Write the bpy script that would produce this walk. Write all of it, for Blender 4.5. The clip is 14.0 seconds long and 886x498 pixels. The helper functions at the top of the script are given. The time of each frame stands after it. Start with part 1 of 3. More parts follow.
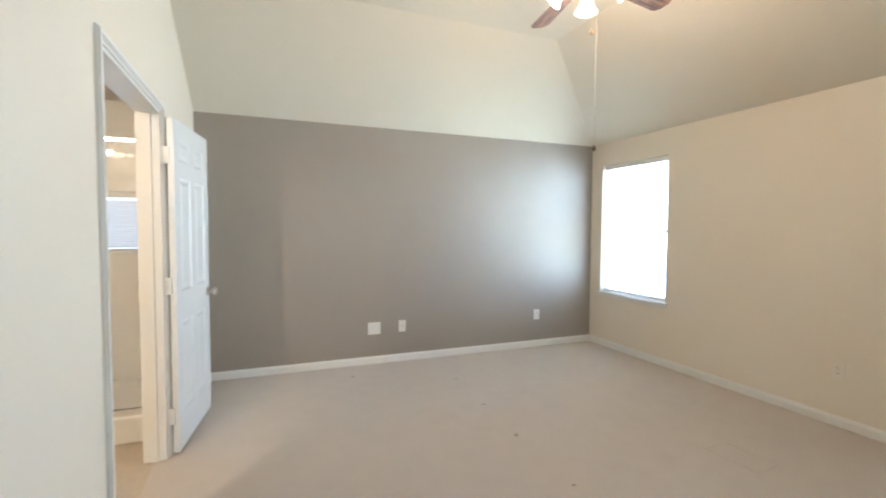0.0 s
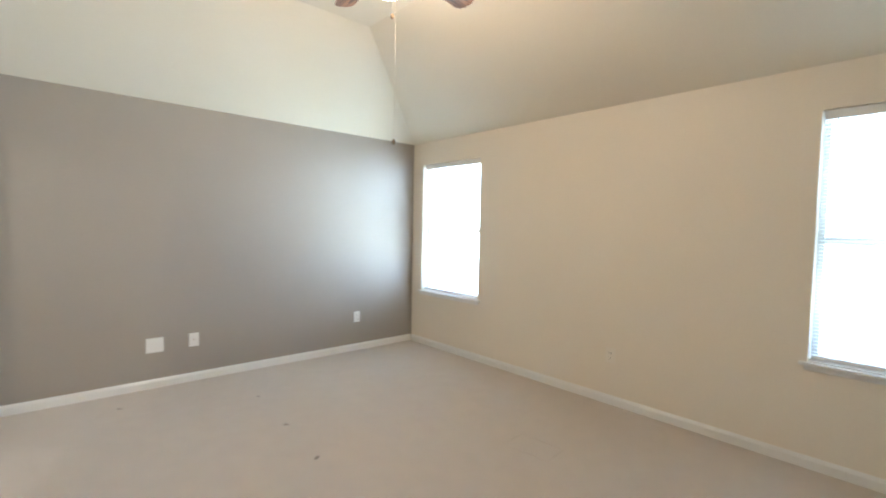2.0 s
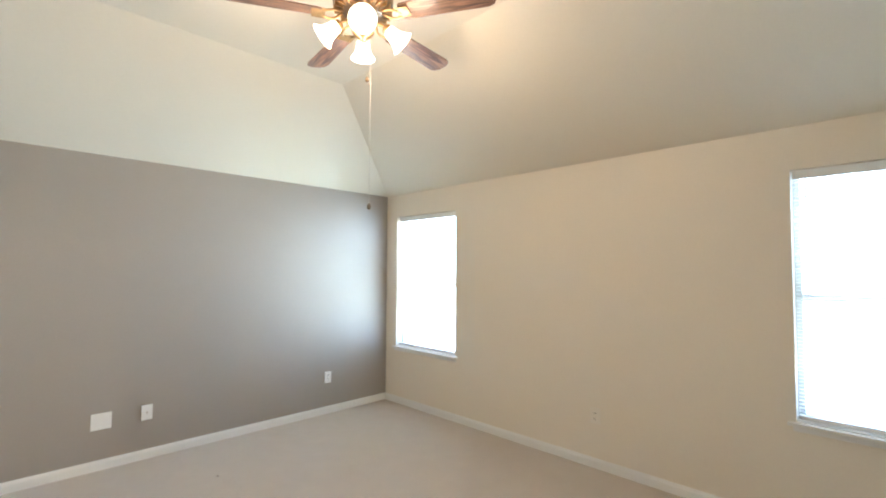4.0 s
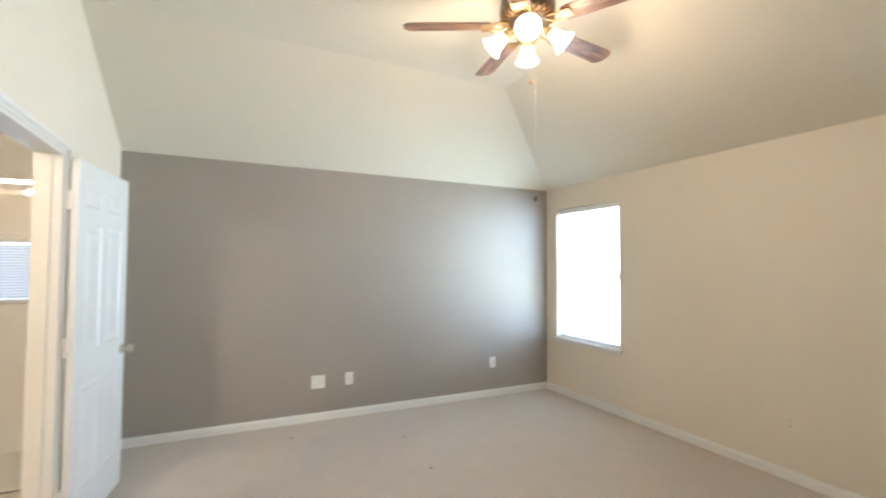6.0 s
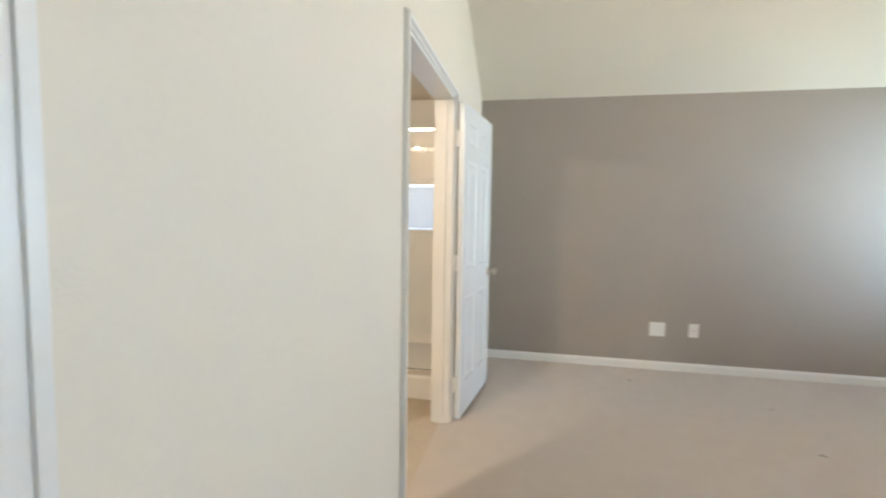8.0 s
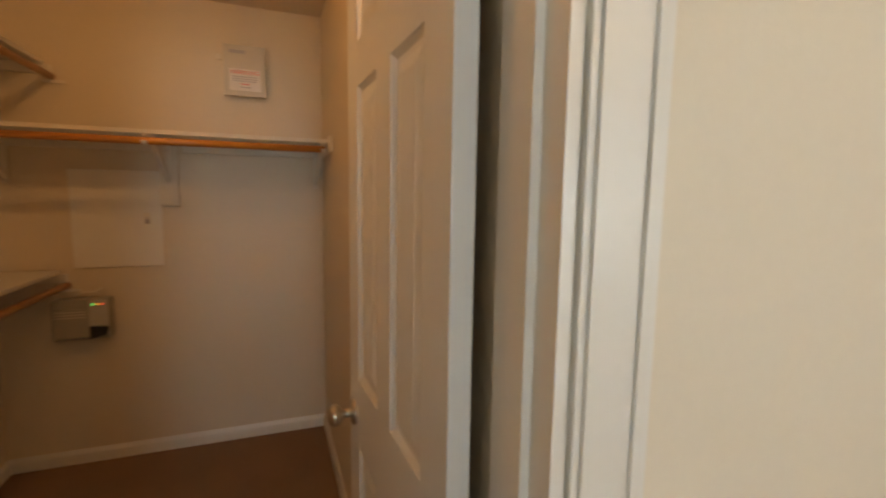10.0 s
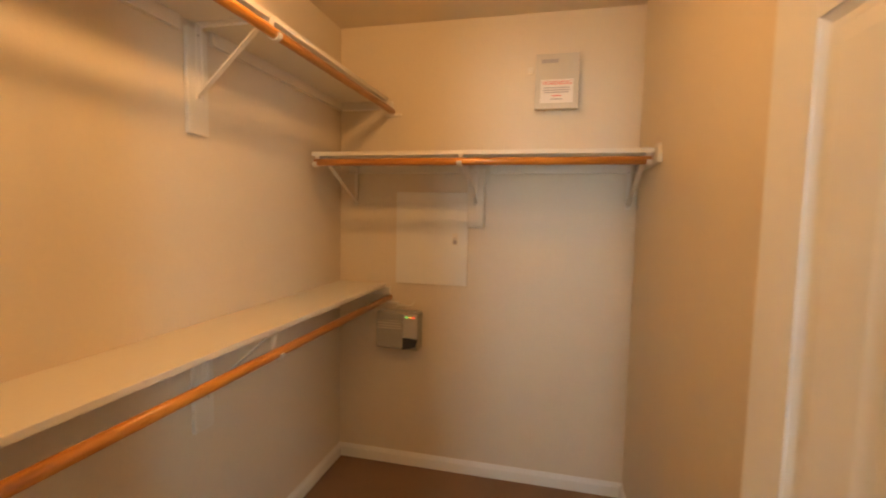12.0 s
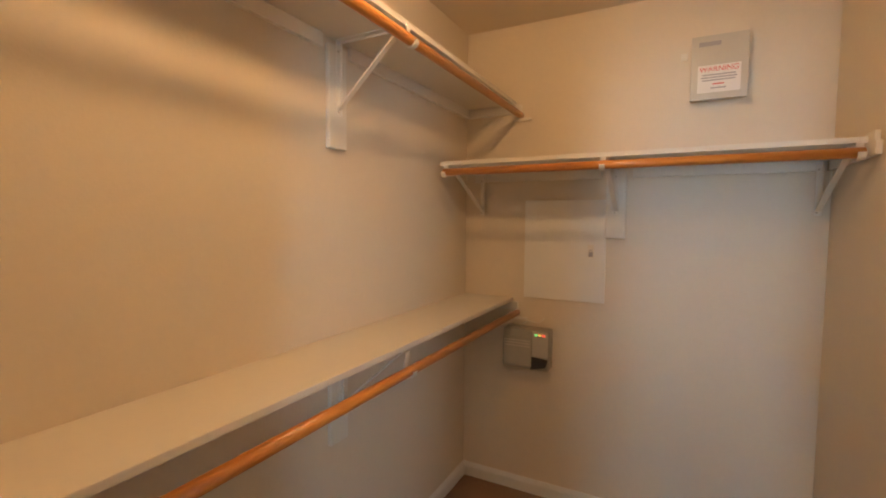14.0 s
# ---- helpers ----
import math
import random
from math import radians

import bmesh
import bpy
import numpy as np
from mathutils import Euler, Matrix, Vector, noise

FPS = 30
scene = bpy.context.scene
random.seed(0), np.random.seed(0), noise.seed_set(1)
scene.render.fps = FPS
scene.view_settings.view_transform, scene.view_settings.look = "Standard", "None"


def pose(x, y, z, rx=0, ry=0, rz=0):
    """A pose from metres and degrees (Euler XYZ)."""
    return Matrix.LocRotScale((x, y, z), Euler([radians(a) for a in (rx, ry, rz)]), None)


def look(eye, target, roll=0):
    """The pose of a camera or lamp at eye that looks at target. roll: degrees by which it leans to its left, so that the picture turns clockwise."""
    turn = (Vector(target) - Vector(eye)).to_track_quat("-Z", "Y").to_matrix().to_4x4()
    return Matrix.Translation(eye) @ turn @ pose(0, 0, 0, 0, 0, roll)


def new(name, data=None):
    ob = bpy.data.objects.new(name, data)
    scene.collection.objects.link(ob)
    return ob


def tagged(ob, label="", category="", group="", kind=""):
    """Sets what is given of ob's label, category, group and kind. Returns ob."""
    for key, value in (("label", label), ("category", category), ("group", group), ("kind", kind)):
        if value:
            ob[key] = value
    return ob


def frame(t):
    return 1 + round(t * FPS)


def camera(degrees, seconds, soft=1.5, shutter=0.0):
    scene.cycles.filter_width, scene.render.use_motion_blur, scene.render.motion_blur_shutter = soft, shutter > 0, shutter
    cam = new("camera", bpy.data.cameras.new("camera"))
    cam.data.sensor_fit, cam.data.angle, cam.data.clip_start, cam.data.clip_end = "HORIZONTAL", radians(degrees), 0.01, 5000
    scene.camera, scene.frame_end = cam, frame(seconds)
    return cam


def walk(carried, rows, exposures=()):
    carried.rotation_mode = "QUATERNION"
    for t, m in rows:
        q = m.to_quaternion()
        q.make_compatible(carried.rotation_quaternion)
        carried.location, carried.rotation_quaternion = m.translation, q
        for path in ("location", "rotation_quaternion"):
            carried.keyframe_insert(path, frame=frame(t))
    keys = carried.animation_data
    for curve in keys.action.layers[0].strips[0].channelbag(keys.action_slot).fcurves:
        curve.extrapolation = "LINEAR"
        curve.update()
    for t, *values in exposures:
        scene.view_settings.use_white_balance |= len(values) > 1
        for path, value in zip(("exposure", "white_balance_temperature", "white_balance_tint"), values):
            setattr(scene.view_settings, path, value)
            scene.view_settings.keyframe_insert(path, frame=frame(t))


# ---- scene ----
cam = camera(88.7, 14.0, 2.0, 0.5)
PATH = [
    (0, (0.539, -4.501, 1.382), (1.281, -2.646, 1.29), 0.3),
    (0.5, (0.627, -4.512, 1.381), (1.52, -2.725, 1.278), 0.4),
    (1, (0.691, -4.502, 1.39), (1.747, -2.807, 1.277), 0.5),
    (1.5, (0.757, -4.41, 1.397), (1.975, -2.828, 1.28), 1.0),
    (2, (0.88, -4.389, 1.396), (2.211, -2.899, 1.3), 1.2),
    (2.2, (0.862, -4.351, 1.41), (2.242, -2.907, 1.317), 1.1),
    (4.3, (0.938, -4.277, 1.521), (2.349, -2.864, 1.64), 0.0),
    (4.5, (0.935, -4.274, 1.509), (2.307, -2.825, 1.647), -0.1),
    (5, (0.908, -4.251, 1.535), (2.166, -2.702, 1.675), -0.7),
    (5.5, (0.904, -4.309, 1.526), (1.975, -2.624, 1.639), -0.5),
    (6, (0.755, -4.409, 1.468), (1.628, -2.611, 1.54), 0.3),
    (6.5, (0.646, -4.405, 1.426), (1.294, -2.513, 1.429), 0.8),
    (7, (0.587, -4.333, 1.376), (0.968, -2.371, 1.315), 1.4),
    (7.5, (0.472, -4.28, 1.316), (0.537, -2.284, 1.215), 1.3),
    (8, (0.497, -4.225, 1.321), (0.108, -2.268, 1.177), 0.9),
    (8.2, (0.477, -4.232, 1.32), (-0.048, -2.308, 1.171), 0.6),
    (10.3, (0.383, -4.241, 1.437), (-1.538, -3.722, 1.213), 0.5),
    (10.5, (0.379, -4.288, 1.435), (-1.563, -3.852, 1.219), 0.2),
    (11, (0.199, -4.309, 1.432), (-1.791, -4.205, 1.237), 0.3),
    (11.5, (0.08, -4.317, 1.422), (-1.903, -4.532, 1.257), 0.5),
    (12, (-0.025, -4.36, 1.43), (-1.951, -4.817, 1.278), 1.2),
    (12.5, (-0.076, -4.407, 1.427), (-1.958, -5.074, 1.291), 0.7),
    (13, (-0.113, -4.501, 1.437), (-1.953, -5.273, 1.302), 0.6),
    (13.5, (-0.134, -4.482, 1.439), (-1.918, -5.379, 1.312), 0.6),
    (14, (-0.12, -4.482, 1.437), (-1.891, -5.403, 1.314), 0.5),
]
EXPOSURES = [(0, -0.34, 5480, 9), (6, -0.32, 5480, 9), (8.2, -0.46, 5600, 9), (10.3, -0.8, 7200, 14), (10.5, -0.68, 7200, 14), (11, 0.2, 7250, 13), (11.5, 0.24, 7150, 12), (12.5, 0.22, 6350, 9), (14, 0.1, 5400, 7)]
walk(cam, [(t, look(eye, target, roll)) for t, eye, target, roll in PATH], EXPOSURES)

# ---- world, daylight and lamps ----
world = bpy.data.worlds.new("sky")
scene.world = world
world.use_nodes = True
wn = world.node_tree.nodes
sky = wn.new("ShaderNodeTexSky")
sky.sky_type, sky.sun_disc = "NISHITA", False
sky.sun_elevation, sky.sun_rotation = radians(50), radians(200)
world.node_tree.links.new(sky.outputs[0], wn["Background"].inputs[0])
wn["Background"].inputs[1].default_value = 0.12

WX = 4.298          # inner face of the window wall
PLATE = 2.383      # height at which the walls end and the slopes begin
FLAT = 2.96        # height of the flat ceiling
SLOPE_N, SLOPE_E = 1.258, 1.447   # depth of the two slopes in plan
BACK = -6.1        # wall behind the camera
WINDOWS = ((-1.12, -0.188), (-4.79, -3.855))
SILL, HEAD = 0.64, 2.125
CX0, CX1, CY0, CY1, CZ = -2.41, -0.115, -5.53, -3.957, 2.44   # closet
BX0, BX1, BY0, BY1 = -2.2, -0.115, -3.83, 0.12                # bathroom
CLOSET_DOOR, BATH_DOOR, DOOR_H = (-4.66, -3.952), (-2.50, -1.438), 2.05


def area_lamp(name, m, sx, sy, watts, colour):
    d = bpy.data.lights.new(name, "AREA")
    d.shape, d.size, d.size_y, d.energy, d.color = "RECTANGLE", sx, sy, watts, colour
    ob = new(name, d)
    ob.matrix_world = m
    return ob


def point_lamp(name, p, watts, colour, radius):
    d = bpy.data.lights.new(name, "POINT")
    d.energy, d.color, d.shadow_soft_size = watts, colour, radius
    ob = new(name, d)
    ob.location = p
    return ob


DAY = (0.61, 0.79, 1.0)
WARM = (1.0, 0.52, 0.185)
FAN_WHITE = (1.0, 0.69, 0.42)
for (y0, y1), watts in zip(WINDOWS, (128, 77)):
    area_lamp("window_daylight", look((WX + 0.24, (y0 + y1) / 2, (SILL + HEAD) / 2), (0, (y0 + y1) / 2, (SILL + HEAD) / 2)),
              y1 - y0 + 0.16, HEAD - SILL + 0.16, watts, DAY)
    # light thrown up into the room by the sunlit lawn
    lawn = area_lamp("lawn_bounce", look((WX + 0.34, (y0 + y1) / 2, 1.38), (WX - 1.0, (y0 + y1) / 2, 2.3)),
                     y1 - y0, 1.3, watts * 0.22, (1.0, 0.94, 0.36))
    lawn.data.spread = radians(130)
area_lamp("bath_daylight", look((-0.75, BY1 + 0.13, 1.42), (-0.75, -3, 1.3)), 0.8, 0.5, 4, DAY)

# ---- materials ----


def material(name, colour, rough=0.6, metal=0.0, grain=0.0, grain_scale=60.0, stain=0.0, stain_scale=1.5, bump=0.0, bump_scale=250.0, sheen=0.0, coat=0.0):
    """Principled surface with fine grain, broad stains and a fine relief, in metres."""
    m = bpy.data.materials.new(name)
    m.use_nodes = True
    nt = m.node_tree
    b = nt.nodes["Principled BSDF"]
    b.inputs["Roughness"].default_value, b.inputs["Metallic"].default_value = rough, metal
    b.inputs["Sheen Weight"].default_value, b.inputs["Coat Weight"].default_value = sheen, coat
    b.inputs["Base Color"].default_value = (*colour, 1)
    if not (grain or stain or bump):
        return m
    co = nt.nodes.new("ShaderNodeTexCoord").outputs["Object"]

    def noise_at(scale, detail):
        n = nt.nodes.new("ShaderNodeTexNoise")
        n.inputs["Scale"].default_value, n.inputs["Detail"].default_value = scale, detail
        nt.links.new(co, n.inputs["Vector"])
        return n.outputs["Fac"]

    if grain or stain:
        last = None
        for scale, amount, detail in ((grain_scale, grain, 2.0), (stain_scale, stain, 4.0)):
            if not amount:
                continue
            r = nt.nodes.new("ShaderNodeMapRange")
            r.inputs["From Min"].default_value, r.inputs["From Max"].default_value = 0.25, 0.75
            r.inputs["To Min"].default_value, r.inputs["To Max"].default_value = 1 - amount, 1 + amount
            nt.links.new(noise_at(scale, detail), r.inputs["Value"])
            if last is None:
                last = r.outputs[0]
            else:
                mul = nt.nodes.new("ShaderNodeMath")
                mul.operation = "MULTIPLY"
                nt.links.new(last, mul.inputs[0])
                nt.links.new(r.outputs[0], mul.inputs[1])
                last = mul.outputs[0]
        v = nt.nodes.new("ShaderNodeVectorMath")
        v.operation = "SCALE"
        v.inputs[0].default_value = colour
        nt.links.new(last, v.inputs["Scale"])
        nt.links.new(v.outputs[0], b.inputs["Base Color"])
    if bump:
        bn = nt.nodes.new("ShaderNodeBump")
        bn.inputs["Strength"].default_value, bn.inputs["Distance"].default_value = bump, 0.004
        nt.links.new(noise_at(bump_scale, 3.0), bn.inputs["Height"])
        nt.links.new(bn.outputs[0], b.inputs["Normal"])
    return m


def wood(name, dark, light, rough, along, stretch=14.0, coat=0.2):
    """Wood whose grain runs along one axis of the object."""
    m = bpy.data.materials.new(name)
    m.use_nodes = True
    nt = m.node_tree
    b = nt.nodes["Principled BSDF"]
    b.inputs["Roughness"].default_value, b.inputs["Coat Weight"].default_value = rough, coat
    co = nt.nodes.new("ShaderNodeTexCoord").outputs["Object"]
    mp = nt.nodes.new("ShaderNodeMapping")
    s = [stretch * 3.0] * 3
    s[along] = stretch * 0.22
    mp.inputs["Scale"].default_value = s
    nt.links.new(co, mp.inputs["Vector"])
    n = nt.nodes.new("ShaderNodeTexNoise")
    n.inputs["Scale"].default_value, n.inputs["Detail"].default_value, n.inputs["Distortion"].default_value = 1.0, 5.0, 1.6
    nt.links.new(mp.outputs[0], n.inputs["Vector"])
    r = nt.nodes.new("ShaderNodeValToRGB")
    r.color_ramp.elements[0].position, r.color_ramp.elements[0].color = 0.36, (*dark, 1)
    r.color_ramp.elements[1].position, r.color_ramp.elements[1].color = 0.64, (*light, 1)
    nt.links.new(n.outputs["Fac"], r.inputs[0])
    nt.links.new(r.outputs[0], b.inputs["Base Color"])
    return m


def glowing(name, colour, strength):
    m = material(name, colour, 0.4)
    b = m.node_tree.nodes["Principled BSDF"]
    b.inputs["Emission Color"].default_value, b.inputs["Emission Strength"].default_value = (*colour, 1), strength
    return m


def glass(name, rough=0.0, tint=(1, 1, 1)):
    m = material(name, tint, rough)
    b = m.node_tree.nodes["Principled BSDF"]
    b.inputs["Transmission Weight"].default_value, b.inputs["IOR"].default_value = 1.0, 1.45
    return m


CREAM = material("cream_wall_paint", (0.76, 0.695, 0.585), 0.55, grain=0.012, stain=0.025, stain_scale=0.9, bump=0.12, bump_scale=140)
CEIL = material("ceiling_paint", (0.76, 0.71, 0.605), 0.7, grain=0.012, stain=0.03, stain_scale=0.8, bump=0.15, bump_scale=160)
TAUPE = material("taupe_wall_paint", (0.35, 0.315, 0.274), 0.54, grain=0.015, stain=0.035, stain_scale=1.1, bump=0.16, bump_scale=130)
TAUPE.node_tree.nodes["Principled BSDF"].inputs["Specular IOR Level"].default_value = 0.4
CLOSET = material("closet_wall_paint", (0.70, 0.62, 0.50), 0.46, grain=0.012, stain=0.03, bump=0.14, bump_scale=130)
BATHP = material("bathroom_paint", (0.72, 0.64, 0.52), 0.55, stain=0.02, bump=0.1, bump_scale=140)
WHITE = material("white_trim_paint", (0.78, 0.77, 0.74), 0.35, grain=0.01, stain=0.015, stain_scale=3, bump=0.015, bump_scale=60)
DOORW = material("white_door_paint", (0.76, 0.77, 0.77), 0.32, grain=0.01, stain=0.02, stain_scale=3, bump=0.06, bump_scale=70)
CARPET = material("beige_carpet", (0.535, 0.472, 0.405), 0.95, grain=0.16, grain_scale=210, stain=0.035, stain_scale=7, bump=0.9, bump_scale=320, sheen=0.25)
BROWN = material("brown_carpet", (0.25, 0.155, 0.095), 0.9, grain=0.15, grain_scale=210, stain=0.1, stain_scale=3, bump=0.7, bump_scale=300)
FLECK = material("dark_lint", (0.29, 0.25, 0.215), 0.95, grain=0.3, grain_scale=300)
VINYL = material("beige_vinyl_floor", (0.50, 0.43, 0.34), 0.4, grain=0.05, grain_scale=30, stain=0.08)
ACRYL = material("white_shower_acrylic", (0.75, 0.74, 0.71), 0.25, stain=0.02)
PLASTIC = material("white_plastic", (0.78, 0.77, 0.74), 0.4, stain=0.02, stain_scale=9)
IVORY = material("ivory_plastic", (0.76, 0.71, 0.62), 0.4, stain=0.02, stain_scale=9)
SLOT = material("dark_slot", (0.05, 0.045, 0.04), 0.6)
NICKEL = material("brushed_nickel", (0.55, 0.50, 0.43), 0.28, 1.0, grain=0.05, grain_scale=200)
CHROME = material("chrome_rail", (0.75, 0.75, 0.74), 0.18, 1.0)
BRASS = material("antique_brass", (0.48, 0.32, 0.15), 0.3, 1.0, grain=0.08, grain_scale=90)
BRONZE = material("aged_bronze", (0.20, 0.15, 0.10), 0.38, 0.9, grain=0.1, grain_scale=60)
WALNUT = wood("walnut_blade", (0.045, 0.022, 0.013), (0.30, 0.155, 0.085), 0.42, 0, 11)
ROD = wood("stained_rod_wood", (0.40, 0.145, 0.022), (0.60, 0.245, 0.040), 0.3, 0, 10, 0.3)
SHELF = material("white_shelf_board", (0.74, 0.70, 0.62), 0.45, grain=0.01, stain=0.03)
STEEL = material("white_bracket_steel", (0.76, 0.72, 0.65), 0.35, stain=0.03, stain_scale=8)
BOXM = material("grey_metal_enclosure", (0.54, 0.51, 0.45), 0.4, 0.2, grain=0.02, stain=0.04, stain_scale=6)
BOXD = material("grey_plastic_case", (0.36, 0.34, 0.29), 0.45, grain=0.02, stain=0.05, stain_scale=8)
BLACKP = material("black_plastic", (0.03, 0.03, 0.03), 0.45)
PAPER = material("white_sticker", (0.80, 0.78, 0.76), 0.5)
REDINK = material("red_print", (0.62, 0.05, 0.04), 0.5)
GREYINK = material("grey_print", (0.35, 0.33, 0.36), 0.5)
GLASS = glass("clear_glass")
SHADE = glowing("lit_frosted_glass", (1.0, 0.80, 0.55), 9.0)
BULB = glowing("lit_bulb", (1.0, 0.72, 0.42), 30.0)
CHAIN = material("brass_chain", (0.62, 0.56, 0.45), 0.4, 0.3)
SLAT = material("white_blind_slat", (0.82, 0.82, 0.80), 0.45)
SLAT.node_tree.nodes["Principled BSDF"].inputs["Transmission Weight"].default_value = 0.0
GRASS = material("lawn", (0.07, 0.11, 0.035), 0.95, grain=0.4, grain_scale=25, stain=0.3, stain_scale=0.4)
RED_LED, AMBER_LED, GREEN_LED = (glowing(n, c, 1.6) for n, c in (("red_led", (1, .08, .04)), ("amber_led", (1, .45, .05)), ("green_led", (.2, 1, .2))))

# ---- mesh helpers ----


def box(bm, a, b, bevel=0.0):
    """A box between two corners, joined into bm."""
    m = Matrix.Translation([(p + q) / 2 for p, q in zip(a, b)]) @ Matrix.Diagonal([abs(q - p) for p, q in zip(a, b)] + [1])
    vs = bmesh.ops.create_cube(bm, size=1.0, matrix=m)["verts"]
    if bevel:
        es = list({e for v in vs for e in v.link_edges})
        bmesh.ops.bevel(bm, geom=es, offset=bevel, segments=2, affect="EDGES", profile=0.6)
    return bm


def boxes(*spans, bevel=0.0):
    bm = bmesh.new()
    for a, b in spans:
        box(bm, a, b, bevel)
    return bm


def tube(bm, a, b, r, n=14, r2=None):
    """A round bar from a to b."""
    a, b = Vector(a), Vector(b)
    q = (b - a).to_track_quat("Z", "Y").to_matrix().to_4x4()
    bmesh.ops.create_cone(bm, cap_ends=True, segments=n, radius1=r, radius2=r if r2 is None else r2, depth=(b - a).length,
                          matrix=Matrix.Translation((a + b) / 2) @ q)
    return bm


def lathe(bm, profile, n=28, m=Matrix()):
    """A turned shape: (radius, height) round the z axis."""
    rings = [[bm.verts.new(m @ Vector((r * math.cos(2 * math.pi * k / n), r * math.sin(2 * math.pi * k / n), z))) for k in range(n)] for r, z in profile]
    for p, q in zip(rings, rings[1:]):
        for k in range(n):
            bm.faces.new((p[k], p[(k + 1) % n], q[(k + 1) % n], q[k]))
    return bm


def prism(bm, points, shift):
    """A solid between a polygon and its copy moved by shift."""
    low = [bm.verts.new(p) for p in points]
    top = [bm.verts.new(Vector(p) + Vector(shift)) for p in points]
    bm.faces.new(low)
    bm.faces.new(top[::-1])
    n = len(points)
    for k in range(n):
        bm.faces.new((low[k], top[k], top[(k + 1) % n], low[(k + 1) % n]))
    return bm


def sweep(bm, pts, r, n=8):
    """A round bar bent along points, as one skin."""
    pts = [Vector(p) for p in pts]
    rings = []
    for k, p in enumerate(pts):
        d = (pts[min(k + 1, len(pts) - 1)] - pts[max(k - 1, 0)]).normalized()
        q = d.to_track_quat("Z", "Y")
        rings.append([bm.verts.new(p + q @ Vector((r * math.cos(2 * math.pi * j / n), r * math.sin(2 * math.pi * j / n), 0))) for j in range(n)])
    for a, b in zip(rings, rings[1:]):
        for j in range(n):
            bm.faces.new((a[j], a[(j + 1) % n], b[(j + 1) % n], b[j]))
    bm.faces.new(rings[0][::-1])
    bm.faces.new(rings[-1])
    return bm


def mesh_of(name, bm, mat, smooth=False):
    bmesh.ops.recalc_face_normals(bm, faces=bm.faces)
    me = bpy.data.meshes.new(name)
    bm.to_mesh(me)
    bm.free()
    me.materials.append(mat)
    if smooth:
        me.polygons.foreach_set("use_smooth", [True] * len(me.polygons))
    return me


def thing(name, label, category, m=None, group=""):
    """An empty at a thing's base."""
    ob = new(name)
    ob.empty_display_size = 0.1
    ob.matrix_basis = m or Matrix()
    return tagged(ob, label, category, group)


def part(name, bm, mat, parent, label="", smooth=False, m=None):
    ob = new(name, bm if isinstance(bm, bpy.types.Mesh) else mesh_of(name, bm, mat, smooth))
    ob.parent = parent
    if m is not None:
        ob.matrix_basis = m
    return tagged(ob, label)


def single(name, bm, mat, label, category, kind="", group="", smooth=False, m=None):
    ob = new(name, mesh_of(name, bm, mat, smooth))
    if m is not None:
        ob.matrix_basis = m
    return tagged(ob, label, category, group, kind)


def structure(name, bm, mat, label, category):
    return single(name, bm, mat, label, category, "structure")


# ---- bedroom shell ----
structure("floor", boxes(((0, BACK, -0.1), (WX, 0, 0)), ((-0.115, CLOSET_DOOR[0], -0.1), (0, CLOSET_DOOR[1], 0)),
                         ((-0.06, BATH_DOOR[0], -0.1), (0, BATH_DOOR[1], 0))), CARPET,
          "worn beige cut-pile carpet", "carpet")
structure("floor_closet", boxes(((CX0, CY0, -0.1), (CX1, CY1, 0))), BROWN, "dark brown low-pile closet carpet", "carpet")
structure("floor_bathroom", boxes(((BX0, BY0, -0.1), (BX1, BY1, -0.004)), ((-0.115, BATH_DOOR[0], -0.1), (-0.06, BATH_DOOR[1], -0.004))), VINYL, "beige vinyl bathroom floor", "floor")
structure("wall_north", boxes(((-0.115, 0, 0), (WX + 0.15, 0.15, PLATE))), TAUPE, "taupe painted accent wall with soft sheen", "wall")

east = bmesh.new()
prev = BACK
for y0, y1 in sorted(WINDOWS):
    box(east, (WX, prev, 0), (WX + 0.15, y0, PLATE))
    box(east, (WX, y0, 0), (WX + 0.15, y1, SILL))
    box(east, (WX, y0, HEAD), (WX + 0.15, y1, PLATE))
    prev = y1
box(east, (WX, prev, 0), (WX + 0.15, 0, PLATE))
structure("wall_east", east, CREAM, "cream painted wall with two windows", "wall")

west = bmesh.new()
cuts = [BACK, *CLOSET_DOOR, *BATH_DOOR, 0]
for a, b in zip(cuts[::2], cuts[1::2]):
    box(west, (-0.115, a, 0), (0, b, PLATE))
for a, b in (CLOSET_DOOR, BATH_DOOR):
    box(west, (-0.115, a, DOOR_H), (0, b, PLATE))
prism(west, [(0, BACK, PLATE), (0, 0, PLATE), (0, -SLOPE_N, FLAT), (0, BACK, FLAT)], (-0.115, 0, 0))
structure("wall_west", west, CREAM, "cream painted wall with closet and bathroom doorways", "wall")
structure("wall_south", boxes(((-0.115, BACK - 0.15, 0), (WX + 0.15, BACK, FLAT))), CREAM, "plain cream painted wall", "wall")

ceil = bmesh.new()
up = (0, 0, 0.12)
ex = WX - SLOPE_E
prism(ceil, [(0, 0, PLATE), (WX, 0, PLATE), (ex, -SLOPE_N, FLAT), (0, -SLOPE_N, FLAT)], up)
prism(ceil, [(WX, 0, PLATE), (WX, BACK, PLATE), (ex, BACK, FLAT), (ex, -SLOPE_N, FLAT)], up)
prism(ceil, [(0, -SLOPE_N, FLAT), (ex, -SLOPE_N, FLAT), (ex, BACK, FLAT), (0, BACK, FLAT)], up)
structure("ceiling", ceil, CEIL, "vaulted off-white ceiling with hipped slopes", "ceiling")

